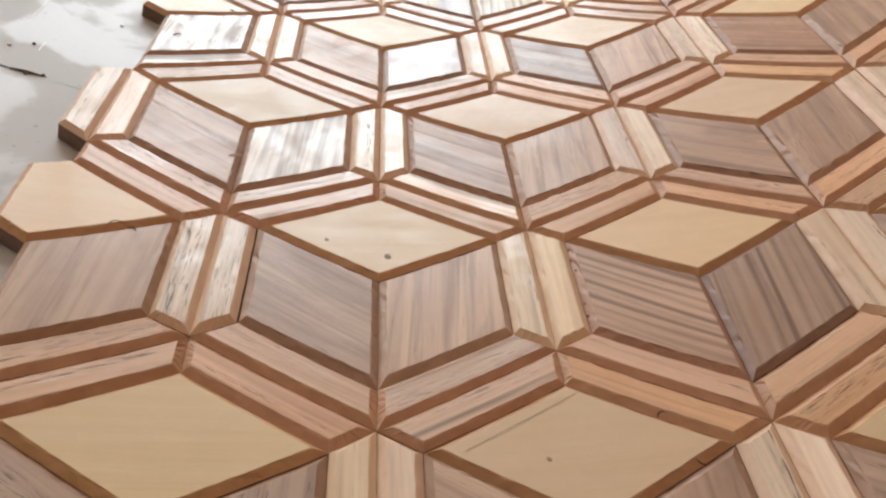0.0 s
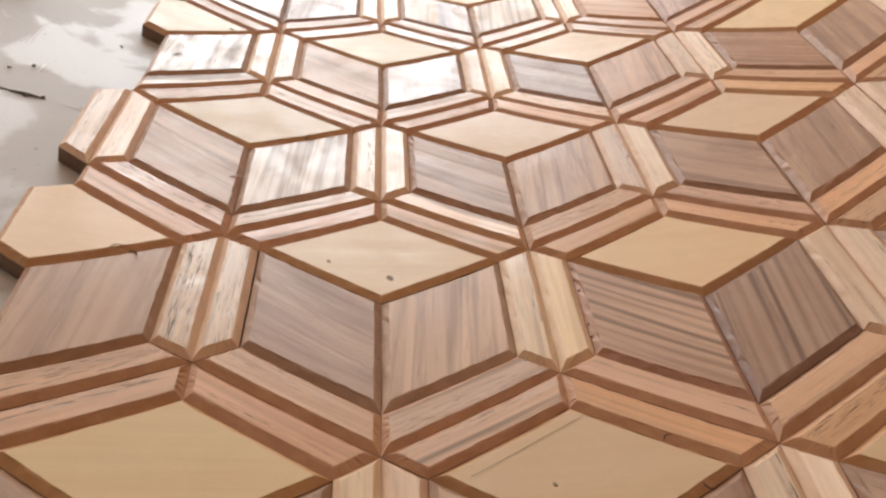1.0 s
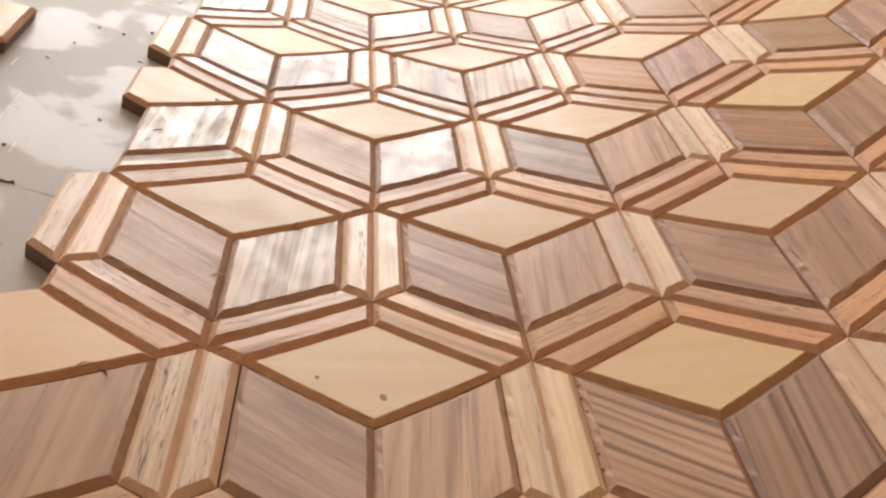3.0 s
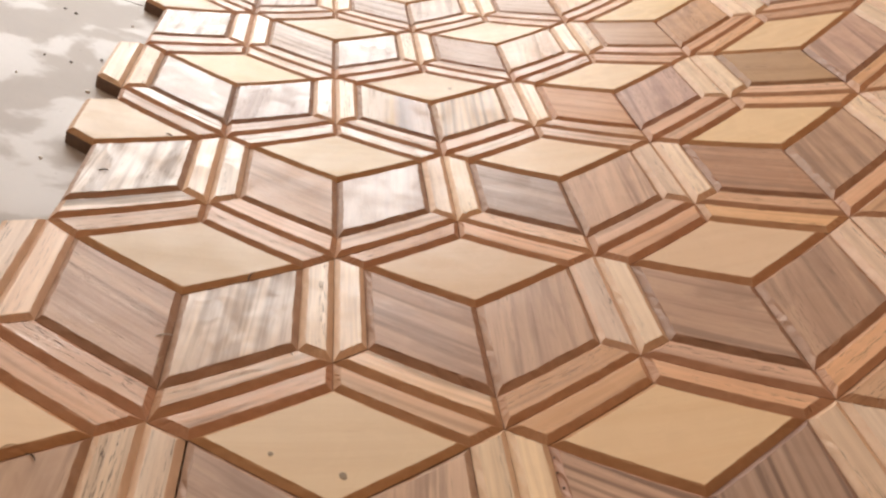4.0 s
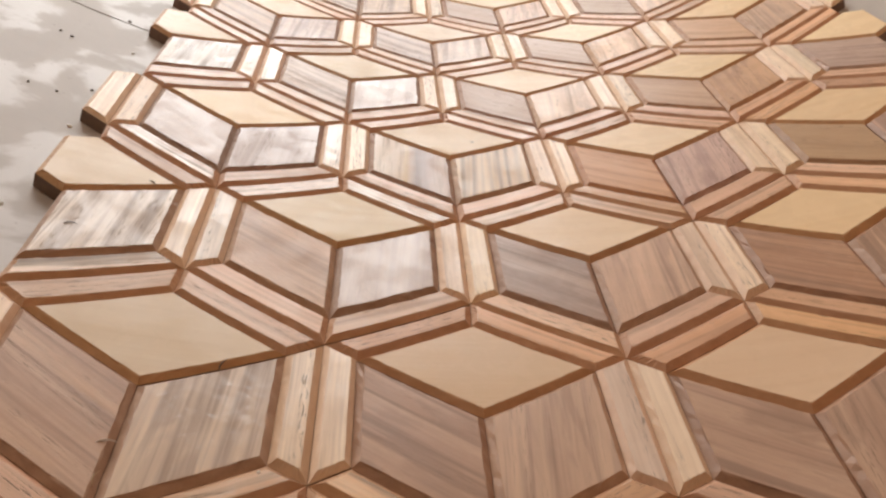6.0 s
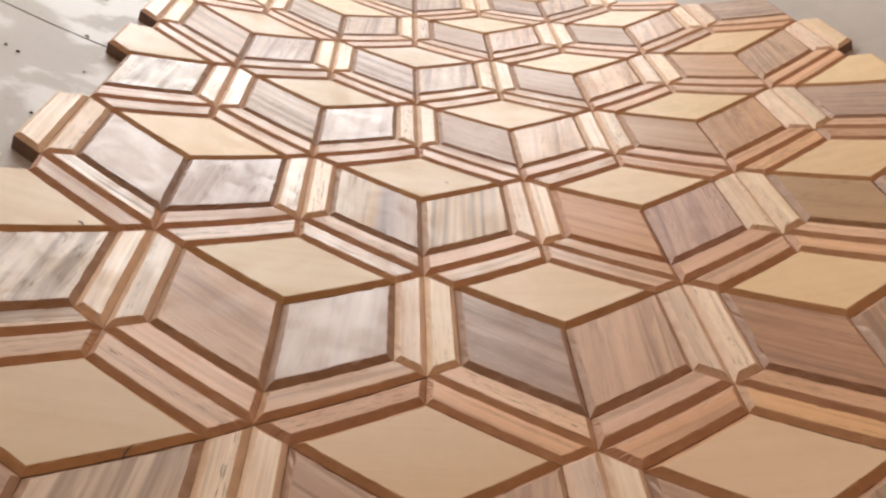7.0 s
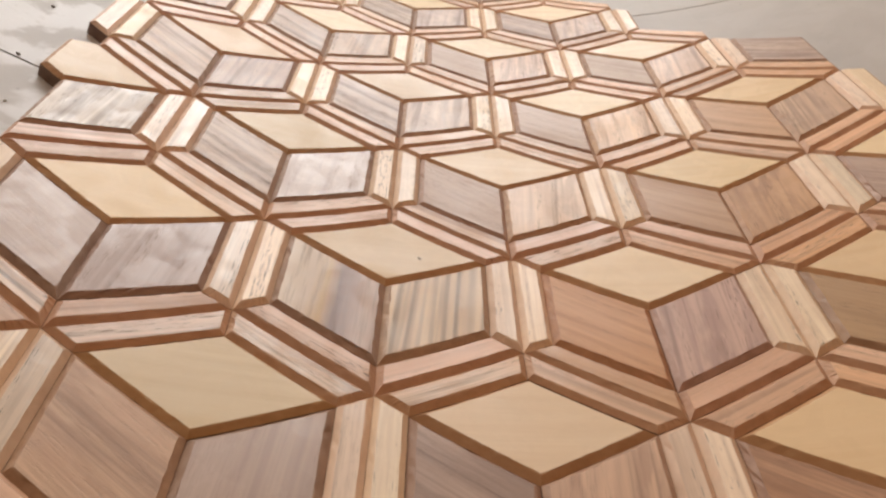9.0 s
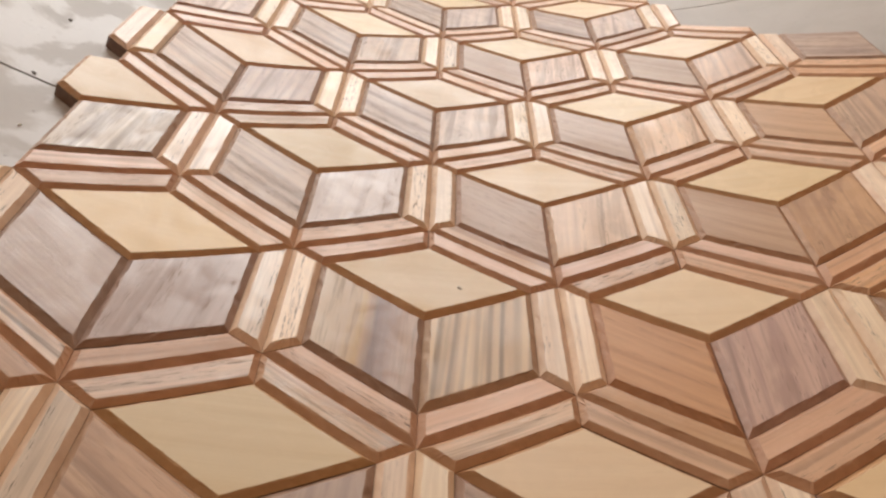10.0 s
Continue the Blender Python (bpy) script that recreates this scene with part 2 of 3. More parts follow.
def floor_material():
    m, n, l, b = material("polished_cement")
    tc = n.new("ShaderNodeTexCoord")
    v = tc.outputs["Object"]
    cloud = noise_node(n, l, v, 5.0, 5.0, 0.55, 0.6)
    edge = noise_node(n, l, v, 9.0, 5.0, 0.55, 0.3)
    speck = noise_node(n, l, v, 160.0, 2.0, 0.5)
    film = ramp(n, l, edge, ((0.48, 0.0), (0.52, 1.0)))
    side = n.new("ShaderNodeSeparateXYZ")
    l.new(v, side.inputs[0])
    film = math_node(n, l, "MULTIPLY", film, ramp(n, l, side.outputs[0], ((0.0, 1.0), (0.25, 0.15))))
    tone = mix(n, l, ramp(n, l, cloud, ((0.3, 0.0), (0.7, 1.0))), (0.385, 0.35, 0.315), (0.46, 0.42, 0.38))
    tone = mix(n, l, math_node(n, l, "MULTIPLY", film, 0.45), tone, (0.60, 0.58, 0.56))
    tone = mix(n, l, ramp(n, l, speck, ((0.70, 0.0), (0.76, 0.6))), tone, (0.25, 0.22, 0.2))
    l.new(tone, b.inputs["Base Color"])
    r = math_node(n, l, "SUBTRACT", 0.46, math_node(n, l, "MULTIPLY", film, 0.17))
    r = math_node(n, l, "ADD", r, math_node(n, l, "MULTIPLY", cloud, 0.12))
    l.new(r, b.inputs["Roughness"])
    bump = n.new("ShaderNodeBump")
    bump.inputs["Strength"].default_value, bump.inputs["Distance"].default_value = 0.35, 0.002
    h = math_node(n, l, "ADD", math_node(n, l, "MULTIPLY", edge, 1.5), math_node(n, l, "MULTIPLY", noise_node(n, l, v, 45.0, 3.0), 0.25))
    l.new(h, bump.inputs["Height"])
    l.new(bump.outputs[0], b.inputs["Normal"])
    return m


def plain(name, colour, rough, vary=0.12, scale=3.0):
    m, n, l, b = material(name)
    tc = n.new("ShaderNodeTexCoord")
    a = noise_node(n, l, tc.outputs["Object"], scale, 5.0, 0.6)
    low = tuple(c * (1 - vary) for c in colour)
    l.new(mix(n, l, a, low, colour), b.inputs["Base Color"])
    b.inputs["Roughness"].default_value = rough
    bump = n.new("ShaderNodeBump")
    bump.inputs["Strength"].default_value, bump.inputs["Distance"].default_value = 0.2, 0.001
    l.new(noise_node(n, l, tc.outputs["Object"], scale * 40, 3.0), bump.inputs["Height"])
    l.new(bump.outputs[0], b.inputs["Normal"])
    return m


FLOOR = floor_material()
GROUT = plain("dark_joint_dirt", (0.05, 0.045, 0.04), 0.9)
# unseen walls: beige for warm bounce, the south one dark to cut it
PLASTER = plain("warm_beige_plaster", (0.76, 0.65, 0.53), 0.85)
LOW_BOUNCE_WALL = plain("low_bounce_plaster", (0.32, 0.26, 0.21), 0.85)
CEILING = plain("ceiling_paint", (0.78, 0.76, 0.72), 0.9)
KNOT = plain("grey_brown_knot", (0.36, 0.28, 0.19), 0.6, 0.3, 200)
DARK_SPECK = plain("dark_resin", (0.09, 0.06, 0.04), 0.6, 0.3, 200)
SPLINTER = plain("pale_splinter", (0.62, 0.46, 0.30), 0.7, 0.2, 200)
DUST = plain("white_dust_chip", (0.82, 0.8, 0.76), 0.6, 0.1, 200)


# ---- mesh helpers ----
def mesh_object(name, verts, faces, mats, face_mats=None, parent=None, label=""):
    me = bpy.data.meshes.new(name)
    me.from_pydata(verts, [], faces)
    for m in mats:
        me.materials.append(m)
    if face_mats:
        me.polygons.foreach_set("material_index", face_mats)
    me.update()
    ob = new(name, me)
    if parent:
        ob.parent = parent
    return tagged(ob, label)


def box_verts(x0, x1, y0, y1, z0, z1):
    v = [(x, y, z) for z in (z0, z1) for y in (y0, y1) for x in (x0, x1)]
    f = [(0, 2, 3, 1), (4, 5, 7, 6), (0, 1, 5, 4), (1, 3, 7, 5), (3, 2, 6, 7), (2, 0, 4, 6)]
    return v, f


def boxes(name, spans, mat, parent=None):
    verts, faces = [], []
    for span in spans:
        v, f = box_verts(*span)
        faces += [tuple(i + len(verts) for i in q) for q in f]
        verts += v
    return mesh_object(name, verts, faces, [mat], parent=parent)


def inset(poly, d):
    """A convex polygon, counter-clockwise, with every side moved inwards by d."""
    out, n = [], len(poly)
    for i in range(n):
        p, q, r = Vector(poly[i - 1]), Vector(poly[i]), Vector(poly[(i + 1) % n])
        a, b = (q - p).normalized(), (r - q).normalized()
        na, nb = Vector((-a.y, a.x)), Vector((-b.y, b.x))
        k = d / (1 + na.dot(nb))
        out.append(tuple(q + (na + nb) * k))
    return out


def clip(poly, nx, limit):
    """The part of a convex polygon where nx * x <= limit."""
    out = []
    for i, p in enumerate(poly):
        q = poly[(i + 1) % len(poly)]
        dp, dq = nx * p[0] - limit, nx * q[0] - limit
        if dp <= 0:
            out.append(p)
        if dp * dq < 0:
            k = dp / (dp - dq)
            out.append((p[0] + k * (q[0] - p[0]), p[1] + k * (q[1] - p[1])))
    return out


SEGMENTS = 14


def block_mesh(name, poly, chamfer, mats, rng, ragged=1.0):
    """A flat block on z = 0 with a chamfered upper edge whose crest is slightly worn and uneven."""
    def split(ring, z, jitter, drop):
        """Each side in short lengths, every inner point moved a little by the plane's chatter."""
        out = []
        for i, p in enumerate(ring):
            q = ring[(i + 1) % len(ring)]
            for k in range(SEGMENTS):
                f = k / SEGMENTS
                j = 0.0 if k == 0 else jitter
                out.append((p[0] + f * (q[0] - p[0]) + rng.gauss(0, 1) * j, p[1] + f * (q[1] - p[1]) + rng.gauss(0, 1) * j, z - abs(rng.gauss(0, 1)) * (drop if k else 0.0)))
        return out

    outer = inset(poly, 0.00009)
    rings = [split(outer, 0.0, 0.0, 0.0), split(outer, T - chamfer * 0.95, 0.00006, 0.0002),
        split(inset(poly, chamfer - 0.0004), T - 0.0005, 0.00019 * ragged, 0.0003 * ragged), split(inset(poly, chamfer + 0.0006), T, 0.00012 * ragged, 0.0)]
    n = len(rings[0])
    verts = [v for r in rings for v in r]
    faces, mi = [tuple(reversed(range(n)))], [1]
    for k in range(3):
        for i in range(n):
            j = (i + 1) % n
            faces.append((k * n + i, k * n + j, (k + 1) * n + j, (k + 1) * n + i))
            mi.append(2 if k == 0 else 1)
    faces.append(tuple(range(3 * n, 4 * n)))
    mi.append(0)
    me = bpy.data.meshes.new(name)
    me.from_pydata(verts, [], faces)
    for m in mats:
        me.materials.append(m)
    me.polygons.foreach_set("material_index", mi)
    me.update()
    return me


def local(poly, centre, grain):
    """A polygon in its own frame: origin at centre, x along the grain (degrees)."""
    c, s = math.cos(radians(grain)), math.sin(radians(grain))
    return [((x - centre[0]) * c + (y - centre[1]) * s, -(x - centre[0]) * s + (y - centre[1]) * c) for x, y in poly]


# ---- the room ----
def floor_sheet():
    """The trough-shaped cement floor, laid in slabs with dirty joints along x."""
    base = tagged(new("floor"), "polished grey cement floor with cloudy stains", "floor", kind="structure")
    ss = [-3.2 + 0.05 * i for i in range(135)]
    cuts = [-2.6, -1.5, -0.93, -0.355, 0.2205, 0.7735, 1.3665, 1.95, 2.25]
    gap = 0.0016
    for y0, y1 in zip(cuts, cuts[1:]):
        verts, faces = [], []
        for s in ss:
            for y in (y0 + gap, y1 - gap):
                for z in (0.0, -0.02):
                    x, h, _ = trough(s, z)
                    verts.append((x, y, h))
        for i in range(len(ss) - 1):
            a, b = 4 * i, 4 * i + 4
            faces += [(a, b, b + 2, a + 2), (a + 1, a, a + 2, a + 3), (a, a + 1, b + 1, b), (a + 2, b + 2, b + 3, a + 3), (a + 1, a + 3, b + 3, b + 1)]
        mesh_object("slab", verts, [f for f in faces if len(set(f)) == 4], [FLOOR], parent=base)
    verts, faces = [], []
    for s in ss:
        for y in (cuts[0], cuts[-1]):
            x, h, _ = trough(s, -0.004)
            verts.append((x, y, h))
    faces = [(2 * i, 2 * i + 2, 2 * i + 3, 2 * i + 1) for i in range(len(ss) - 1)]
    mesh_object("joint_bed", verts, faces, [GROUT], parent=base)
    verts, faces = [], []
    for i in range(6):
        for y in (0.2180, 0.2230):
            x, h, _ = trough(-0.284 + 0.012 * i, 0.0003)
            verts.append((x, y + 0.0006 * math.sin(2.1 * i), h))
    lines = [(-0.315, 0.307, 0.0525, 0.0005), (-0.3385, 0.405, 0.02, 0.0006), (-0.292, 0.262, 0.018, 0.0005)]
    for s0, ya, length, half in lines:
        quad = []
        for s, y in ((s0 - half, ya), (s0 + half, ya + 0.001), (s0 + half * 0.6, ya + length), (s0 - half * 0.8, ya + length - 0.002)):
            x, h, _ = trough(s, 0.0003)
            quad.append((x, y, h))
        mesh_object("chalk_scratch", quad, [(0, 1, 2, 3)], [DUST], parent=base)
    mesh_object("joint_filling", verts, [(2 * i, 2 * i + 2, 2 * i + 3, 2 * i + 1) for i in range(5)], [FLOOR], parent=base)


floor_sheet()
X0, X1, Y0, Z1, THICK = -2.7, 3.1, -2.5, 2.75, 0.15
tagged(boxes("wall_north", [(X0, WINDOW_X0, WALL_Y, WALL_Y + THICK, -0.1, Z1), (WINDOW_X1, X1, WALL_Y, WALL_Y + THICK, -0.1, Z1),
    (WINDOW_X0, WINDOW_X1, WALL_Y, WALL_Y + THICK, -0.1, WINDOW_Z0), (WINDOW_X0, WINDOW_X1, WALL_Y, WALL_Y + THICK, WINDOW_Z1, Z1)], PLASTER),
    "plain plaster wall with a window opening", "wall", kind="structure")
tagged(boxes("wall_south", [(X0, X1, Y0 - THICK, Y0, -0.1, Z1)], LOW_BOUNCE_WALL), "unseen plain wall, dark brown to hold back bounced light", "wall", kind="structure")
tagged(boxes("wall_west", [(X0 - THICK, X0, Y0 - THICK, WALL_Y + THICK, -0.1, Z1)], PLASTER), "plain plaster wall", "wall", kind="structure")
tagged(boxes("wall_east", [(X1, X1 + THICK, Y0 - THICK, WALL_Y + THICK, -0.1, Z1)], PLASTER), "plain plaster wall", "wall", kind="structure")
tagged(boxes("ceiling", [(X0 - THICK, X1 + THICK, Y0 - THICK, WALL_Y + THICK, Z1, Z1 + 0.12)], CEILING), "plain painted ceiling", "ceiling", kind="structure")


# ---- the wooden mosaic ----
panel = tagged(new("wood_mosaic_panel"), "tumbling-block mosaic of cream, walnut and pink chamfered wood pieces on cement", "mosaic panel")
rng = random.Random(7)
CREAM_POLY = [(0, 0), (H, A / 2), (0, A), (-H, A / 2)]
LEFT_POLY = [(0, 0), (-H, A / 2), (-H, -A / 2), (0, -A)]
RIGHT_POLY = [(0, 0), (0, -A), (H, -A / 2), (H, A / 2)]
STRIP_POLY = [(-L / 2, W), (-A / 2, 0), (A / 2, 0), (L / 2, W)]
STRIP_C = (0.0, W / 2)


# how far the hand laid whole cells off the true honeycomb, in tenths of a millimetre: (a, b) is the cell's centre in half pitches
SHIFT = {(-2, 0): (-15, -16), (-2, 6): (35, -1), (-1, 3): (7, -24), (-1, 9): (6, -2), (-1, 15): (-10, 5), (0, 0): (0, 20), (0, 6): (21, 3), (0, 12):
    (-4, 6), (0, 18): (-6, -2), (1, -3): (-7, 17), (1, 3): (-12, 16), (1, 9): (3, 26), (1, 15): (-16, 0), (2, 0): (-8, 13), (2, 6): (-1, 8), (2, 12):
    (-18, 3), (3, 3): (-7, -15), (3, 9): (-18, -11), (3, 15): (-17, -6), (4, 0): (16, -15), (4, 6): (6, -22), (4, 12): (7, 6), (4, 18): (9, -3), (5, 9):
    (14, -12), (5, 15): (13, 0)}
BEV = (0.0037, 0.0041, 0.0045, 0.0049)
cream_c, left_c, right_c = (0, A / 2), (-H / 2, -A / 2), (H / 2, -A / 2)
CREAM_SET, WALNUT_SET, PINK_SET, STRAW_SET = (CREAM, CREAM_CUT_SHADED, SIDE_SHADED), (WALNUT, WALNUT_CUT_SHADED, SIDE_SHADED), (PINK, PINK_CUT_SHADED, SIDE_SHADED), (STRAW, STRAW_CUT_LIT, SIDE_SHADED)
# outline, centre, direction of the grain, materials, chamfers
KIND = {
    "cream": (CREAM_POLY, cream_c, 4, CREAM_SET, BEV),
    "left": (LEFT_POLY, left_c, -33, WALNUT_SET, BEV),
    "left_upright": (LEFT_POLY, left_c, 88, WALNUT_SET, BEV[1:2]),
    "right": (RIGHT_POLY, right_c, 86, WALNUT_SET, BEV),
    "pink": (STRIP_POLY, STRIP_C, 0, PINK_SET, BEV[:3]),
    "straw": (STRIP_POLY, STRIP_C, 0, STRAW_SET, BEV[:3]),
    "cream_west": (clip(CREAM_POLY, -1, W), (W, A / 2), 4, CREAM_SET, BEV[1:2]),
    "cream_east": (clip(CREAM_POLY, 1, W), (-W, A / 2), 4, CREAM_SET, BEV[1:2]),
}


def shifted(a, b, dx, dy):
    """Where a corner at (dx, dy) from the centre of cell (a, b) comes to lie: inner ones go with the cell, outer ones with all three."""
    x, y = a * P / 2 + dx, b * L / 2 + dy
    own = [(a, b)]
    if math.hypot(dx, dy) > 0.97 * L:
        own = [(a + i, b + j) for i, j in ((0, 0), (2, 0), (-2, 0), (1, 3), (-1, 3), (1, -3), (-1, -3)) if math.hypot(i * P / 2 - dx, j * L / 2 - dy) < 1.03 * L]
    k = 1e-4 / len(own)
    return x + k * sum(SHIFT.get(c, (0, 0))[0] for c in own), y + k * sum(SHIFT.get(c, (0, 0))[1] for c in own)


def bend(me, x, y, angle, place):
    """Let a flat piece follow the trough: cut it into narrow lengths across x and wrap them onto the curve."""
    c, s = math.cos(radians(angle)), math.sin(radians(angle))
    bm = bmesh.new()
    bm.from_mesh(me)
    reach = [v.co.x * c - v.co.y * s for v in bm.verts]
    steps = max(1, round((max(reach) - min(reach)) / 0.010))
    for i in range(1, steps):
        at = min(reach) + (max(reach) - min(reach)) * i / steps
        bmesh.ops.bisect_plane(bm, geom=bm.verts[:] + bm.edges[:] + bm.faces[:], dist=1e-6, plane_co=(at * c, -at * s, 0), plane_no=(c, -s, 0))
    back = place.inverted()
    for v in bm.verts:
        u, w = x + v.co.x * c - v.co.y * s, y + v.co.x * s + v.co.y * c
        px, h, _ = trough(u, v.co.z + 0.0003)
        v.co = back @ Vector((px, w, h))
    bm.to_mesh(me)
    bm.free()


def lay(kind, name, a, b, turn=0.0, tint=None, offset=(0.0, 0.0), face=None):
    """Cut one piece of cell (a, b) to its place and lay it on the floor."""
    poly, centre, grain, mats, chamfers = KIND[kind]
    c, s = math.cos(radians(turn)), math.sin(radians(turn))
    px, py = centre[0] + offset[0], centre[1] + offset[1]
    x, y = shifted(a, b, px * c - py * s, px * s + py * c)
    corners = []
    for u, v in poly:
        u, v = u + offset[0], v + offset[1]
        gx, gy = shifted(a, b, u * c - v * s, u * s + v * c)
        corners.append((gx - x + rng.gauss(0, 0.00005), gy - y + rng.gauss(0, 0.00005)))
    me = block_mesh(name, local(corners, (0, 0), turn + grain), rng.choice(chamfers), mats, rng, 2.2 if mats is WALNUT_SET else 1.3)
    place = bent(x, y, 0.0003, turn + grain)
    bend(me, x, y, turn + grain, place)
    ob = new(name, me)
    ob.parent = panel
    ob.matrix_world = place
    v = rng.uniform(0.97, 1.10)
    # paler, cooler right rhombi: their sheen is put into the tint
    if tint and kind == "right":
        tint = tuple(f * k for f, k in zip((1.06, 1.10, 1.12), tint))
    tint = tint or (v, v * rng.uniform(0.97, 1.02), v * rng.uniform(0.94, 1.03))
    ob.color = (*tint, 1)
    if face:
        ob.material_slots[0].link = "OBJECT"
        ob.material_slots[0].material = face
    return ob


STREAKED_STRIPS = {(0, 0, 5), (1, -3, 2), (0, 0, 2), (-1, 3, 5), (0, 6, 1), (2, 6, 2), (-1, 3, 4), (1, 3, 4), (-2, 6, 5), (-1, 9, 4), (0, 6, 2)}
PITTED_STRIPS = {(0, 0, 0), (0, 0, 3), (-2, 0, 0), (-1, 3, 0), (1, 3, 3), (-1, 9, 0), (-2, 6, 0), (0, 6, 3), (-2, 12, 0), (0, 12, 3)}


def strip(a, b, k, tint=None):
    """Strip number k of the ring of a cell: 0 east, 1 north-east and so on round."""
    kind = "straw" if k in (0, 3) else "pink"
    open_joint = 0.0009 if (a, b, k) == (0, 0, 3) else 0.0
    face = STREAKED if (a, b, k) in STREAKED_STRIPS else PITTED if (a, b, k) in PITTED_STRIPS else None
    lay(kind, "strip", a, b, 60 * k - 90, tint, (0.0, H + open_joint), face)


# pieces whose colour stands out: (a, b) is the cell's centre in half pitches
LEFT_TINT = {
    (3, 9): (1.22, 0.95, 0.70), (2, 0): (1.2, 1.08, 1.06), (0, 0): (1.05, 1.05, 1.05), (1, 3): (1.05, 0.98, 0.92), (3, 3): (0.92, 0.85, 0.80),
    (-1, 3): (1.1, 1.08, 1.05), (0, 6): (1.15, 1.1, 0.98), (2, 6): (0.98, 0.95, 0.95), (4, 6): (0.95, 0.84, 0.76), (1, 9): (1.0, 1.0, 1.0),
    (-1, 9): (0.92, 0.96, 1.0), (5, 9): (0.95, 0.88, 0.72), (0, 12): (1.1, 1.1, 1.06), (2, 12): (1.08, 1.06, 1.1), (4, 12): (1.1, 0.98, 0.84),
    (3, 15): (1.05, 1.0, 0.98), (5, 15): (1.1, 1.0, 0.86), (1, 15): (1.0, 1.0, 1.0)}
RIGHT_TINT = {
    (0, 0): (1.2, 1.24, 1.24), (2, 0): (0.74, 0.70, 0.76), (-2, 0): (0.98, 0.88, 0.76), (1, 3): (1.18, 1.12, 1.06), (3, 3): (1.1, 1.0, 0.93),
    (-1, 3): (1.1, 1.08, 1.06), (0, 6): (0.95, 0.93, 0.92), (2, 6): (1.1, 1.04, 0.98), (1, 9): (1.14, 1.12, 1.02), (3, 9): (1.12, 1.06, 1.14),
    (4, 6): (1.1, 1.02, 0.95), (-1, 9): (0.86, 0.82, 0.84), (0, 12): (0.98, 1.0, 1.03), (2, 12): (1.24, 1.15, 0.98), (4, 12): (1.2, 1.02, 0.78),
    (3, 15): (1.3, 1.18, 0.95), (1, 15): (1.15, 1.12, 1.06), (5, 15): (1.15, 1.05, 0.9), (2, 18): (1.2, 1.1, 1.0), (4, 18): (1.2, 1.12, 1.02)}
SMOOTH_LEFT, SMOOTH_RIGHT = {(-1, 9)}, {(0, 6), (0, 12), (-1, 9)}
PLAIN_LEFT = {(3, 9), (5, 9), (4, 12), (2, 12), (3, 15), (5, 15), (4, 18), (2, 18)}
UPRIGHT = {(1, 9)}
GLOSSY_RIGHT = {(-2, 6), (-1, 3), (-2, 12)}
STRIPED_LEFT, STRIPED_RIGHT = {(2, 0)}, {(2, 0), (1, 9)}
ALL = (0, 1, 2, 3, 4, 5)
cells = []
for j in range(-2, 9):
    b = 3 * j
    for a in range(-3, 8):
        if (a + j) % 2 or a < -3 or a > 7:
            continue
        parts, ring = "", ()
        if a == -3:
            ring = (0,)
        elif a == 7:
            ring = (3,)
        elif a == -2:
            parts, ring = "wR", (5, 0, 1)
        elif a == 6:
            parts, ring = "eL", (2, 3, 4)
        else:
            parts, ring = "CLR", ALL
        if b >= 18 and a + (b - 18) / 3 > 4:
            parts, ring = ("L", (3, 4)) if (a, b) == (6, 18) else ("", (3, 4)) if a + (b - 18) / 3 == 6 else ("", ())
        cells.append((a, b, parts, ring))
for a, b, parts, ring in cells:
    for p in parts:
        if p == "C":
            lay("cream", "cream_rhombus", a, b)
        elif p == "w":
            lay("cream_west", "cream_rhombus", a, b)
        elif p == "e":
            lay("cream_east", "cream_rhombus", a, b)
        elif p == "L":
            lay("left_upright" if (a, b) in UPRIGHT else "left", "walnut_rhombus", a, b, tint=LEFT_TINT.get((a, b)),
                face=FIGURED if (a, b) == (1, 9) else ZEBRA if (a, b) in STRIPED_LEFT else SMOOTH if (a, b) in SMOOTH_LEFT else PLAIN_WALNUT if (a, b) in PLAIN_LEFT else None)
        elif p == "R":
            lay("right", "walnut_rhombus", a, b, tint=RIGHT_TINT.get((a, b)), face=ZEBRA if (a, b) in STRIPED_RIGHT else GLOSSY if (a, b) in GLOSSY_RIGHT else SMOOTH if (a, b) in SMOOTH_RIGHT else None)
    for k in ring:
        strip(a, b, k)


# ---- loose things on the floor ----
loose = tagged(new("loose_rhombus", block_mesh("loose_rhombus", local(RIGHT_POLY, right_c, 0), 0.0044, (CREAM, CREAM_CUT_SHADED, SIDE_SHADED), rng)),
    "loose cream rhombus block lying on the cement", "wood block")
loose.matrix_world = bent(-0.3505 - H / 2, 0.372 + A / 2, 0.0002, 1.5)


def taper(name, length, width, bow, mat, label, category, s, y, z, turn, lift=8.0):
    """A torn fibre: a thin four-sided, tapering, bowed sliver."""
    verts, faces, n = [], [], 7
    for i in range(n):
        k = i / (n - 1)
        r = width * (0.25 + math.sin(math.pi * min(k * 0.85 + 0.1, 1.0))) / 2
        x, yy, zz = (k - 0.5) * length, bow * math.sin(math.pi * k), bow * 0.4 * math.sin(math.pi * k) + width * 0.5
        verts += [(x, yy - r, zz), (x, yy, zz + r), (x, yy + r, zz), (x, yy, zz - r)]
    for i in range(n - 1):
        for q in range(4):
            a, b = 4 * i + q, 4 * i + (q + 1) % 4
            faces.append((a, b, b + 4, a + 4))
    faces += [(0, 1, 2, 3), (4 * n - 1, 4 * n - 2, 4 * n - 3, 4 * n - 4)]
    ob = mesh_object(name, verts, faces, [mat])
    ob.matrix_world = bent(s, y, z, turn) @ pose(0, 0, 0, 0, -lift, 0)
    return tagged(ob, label, category)


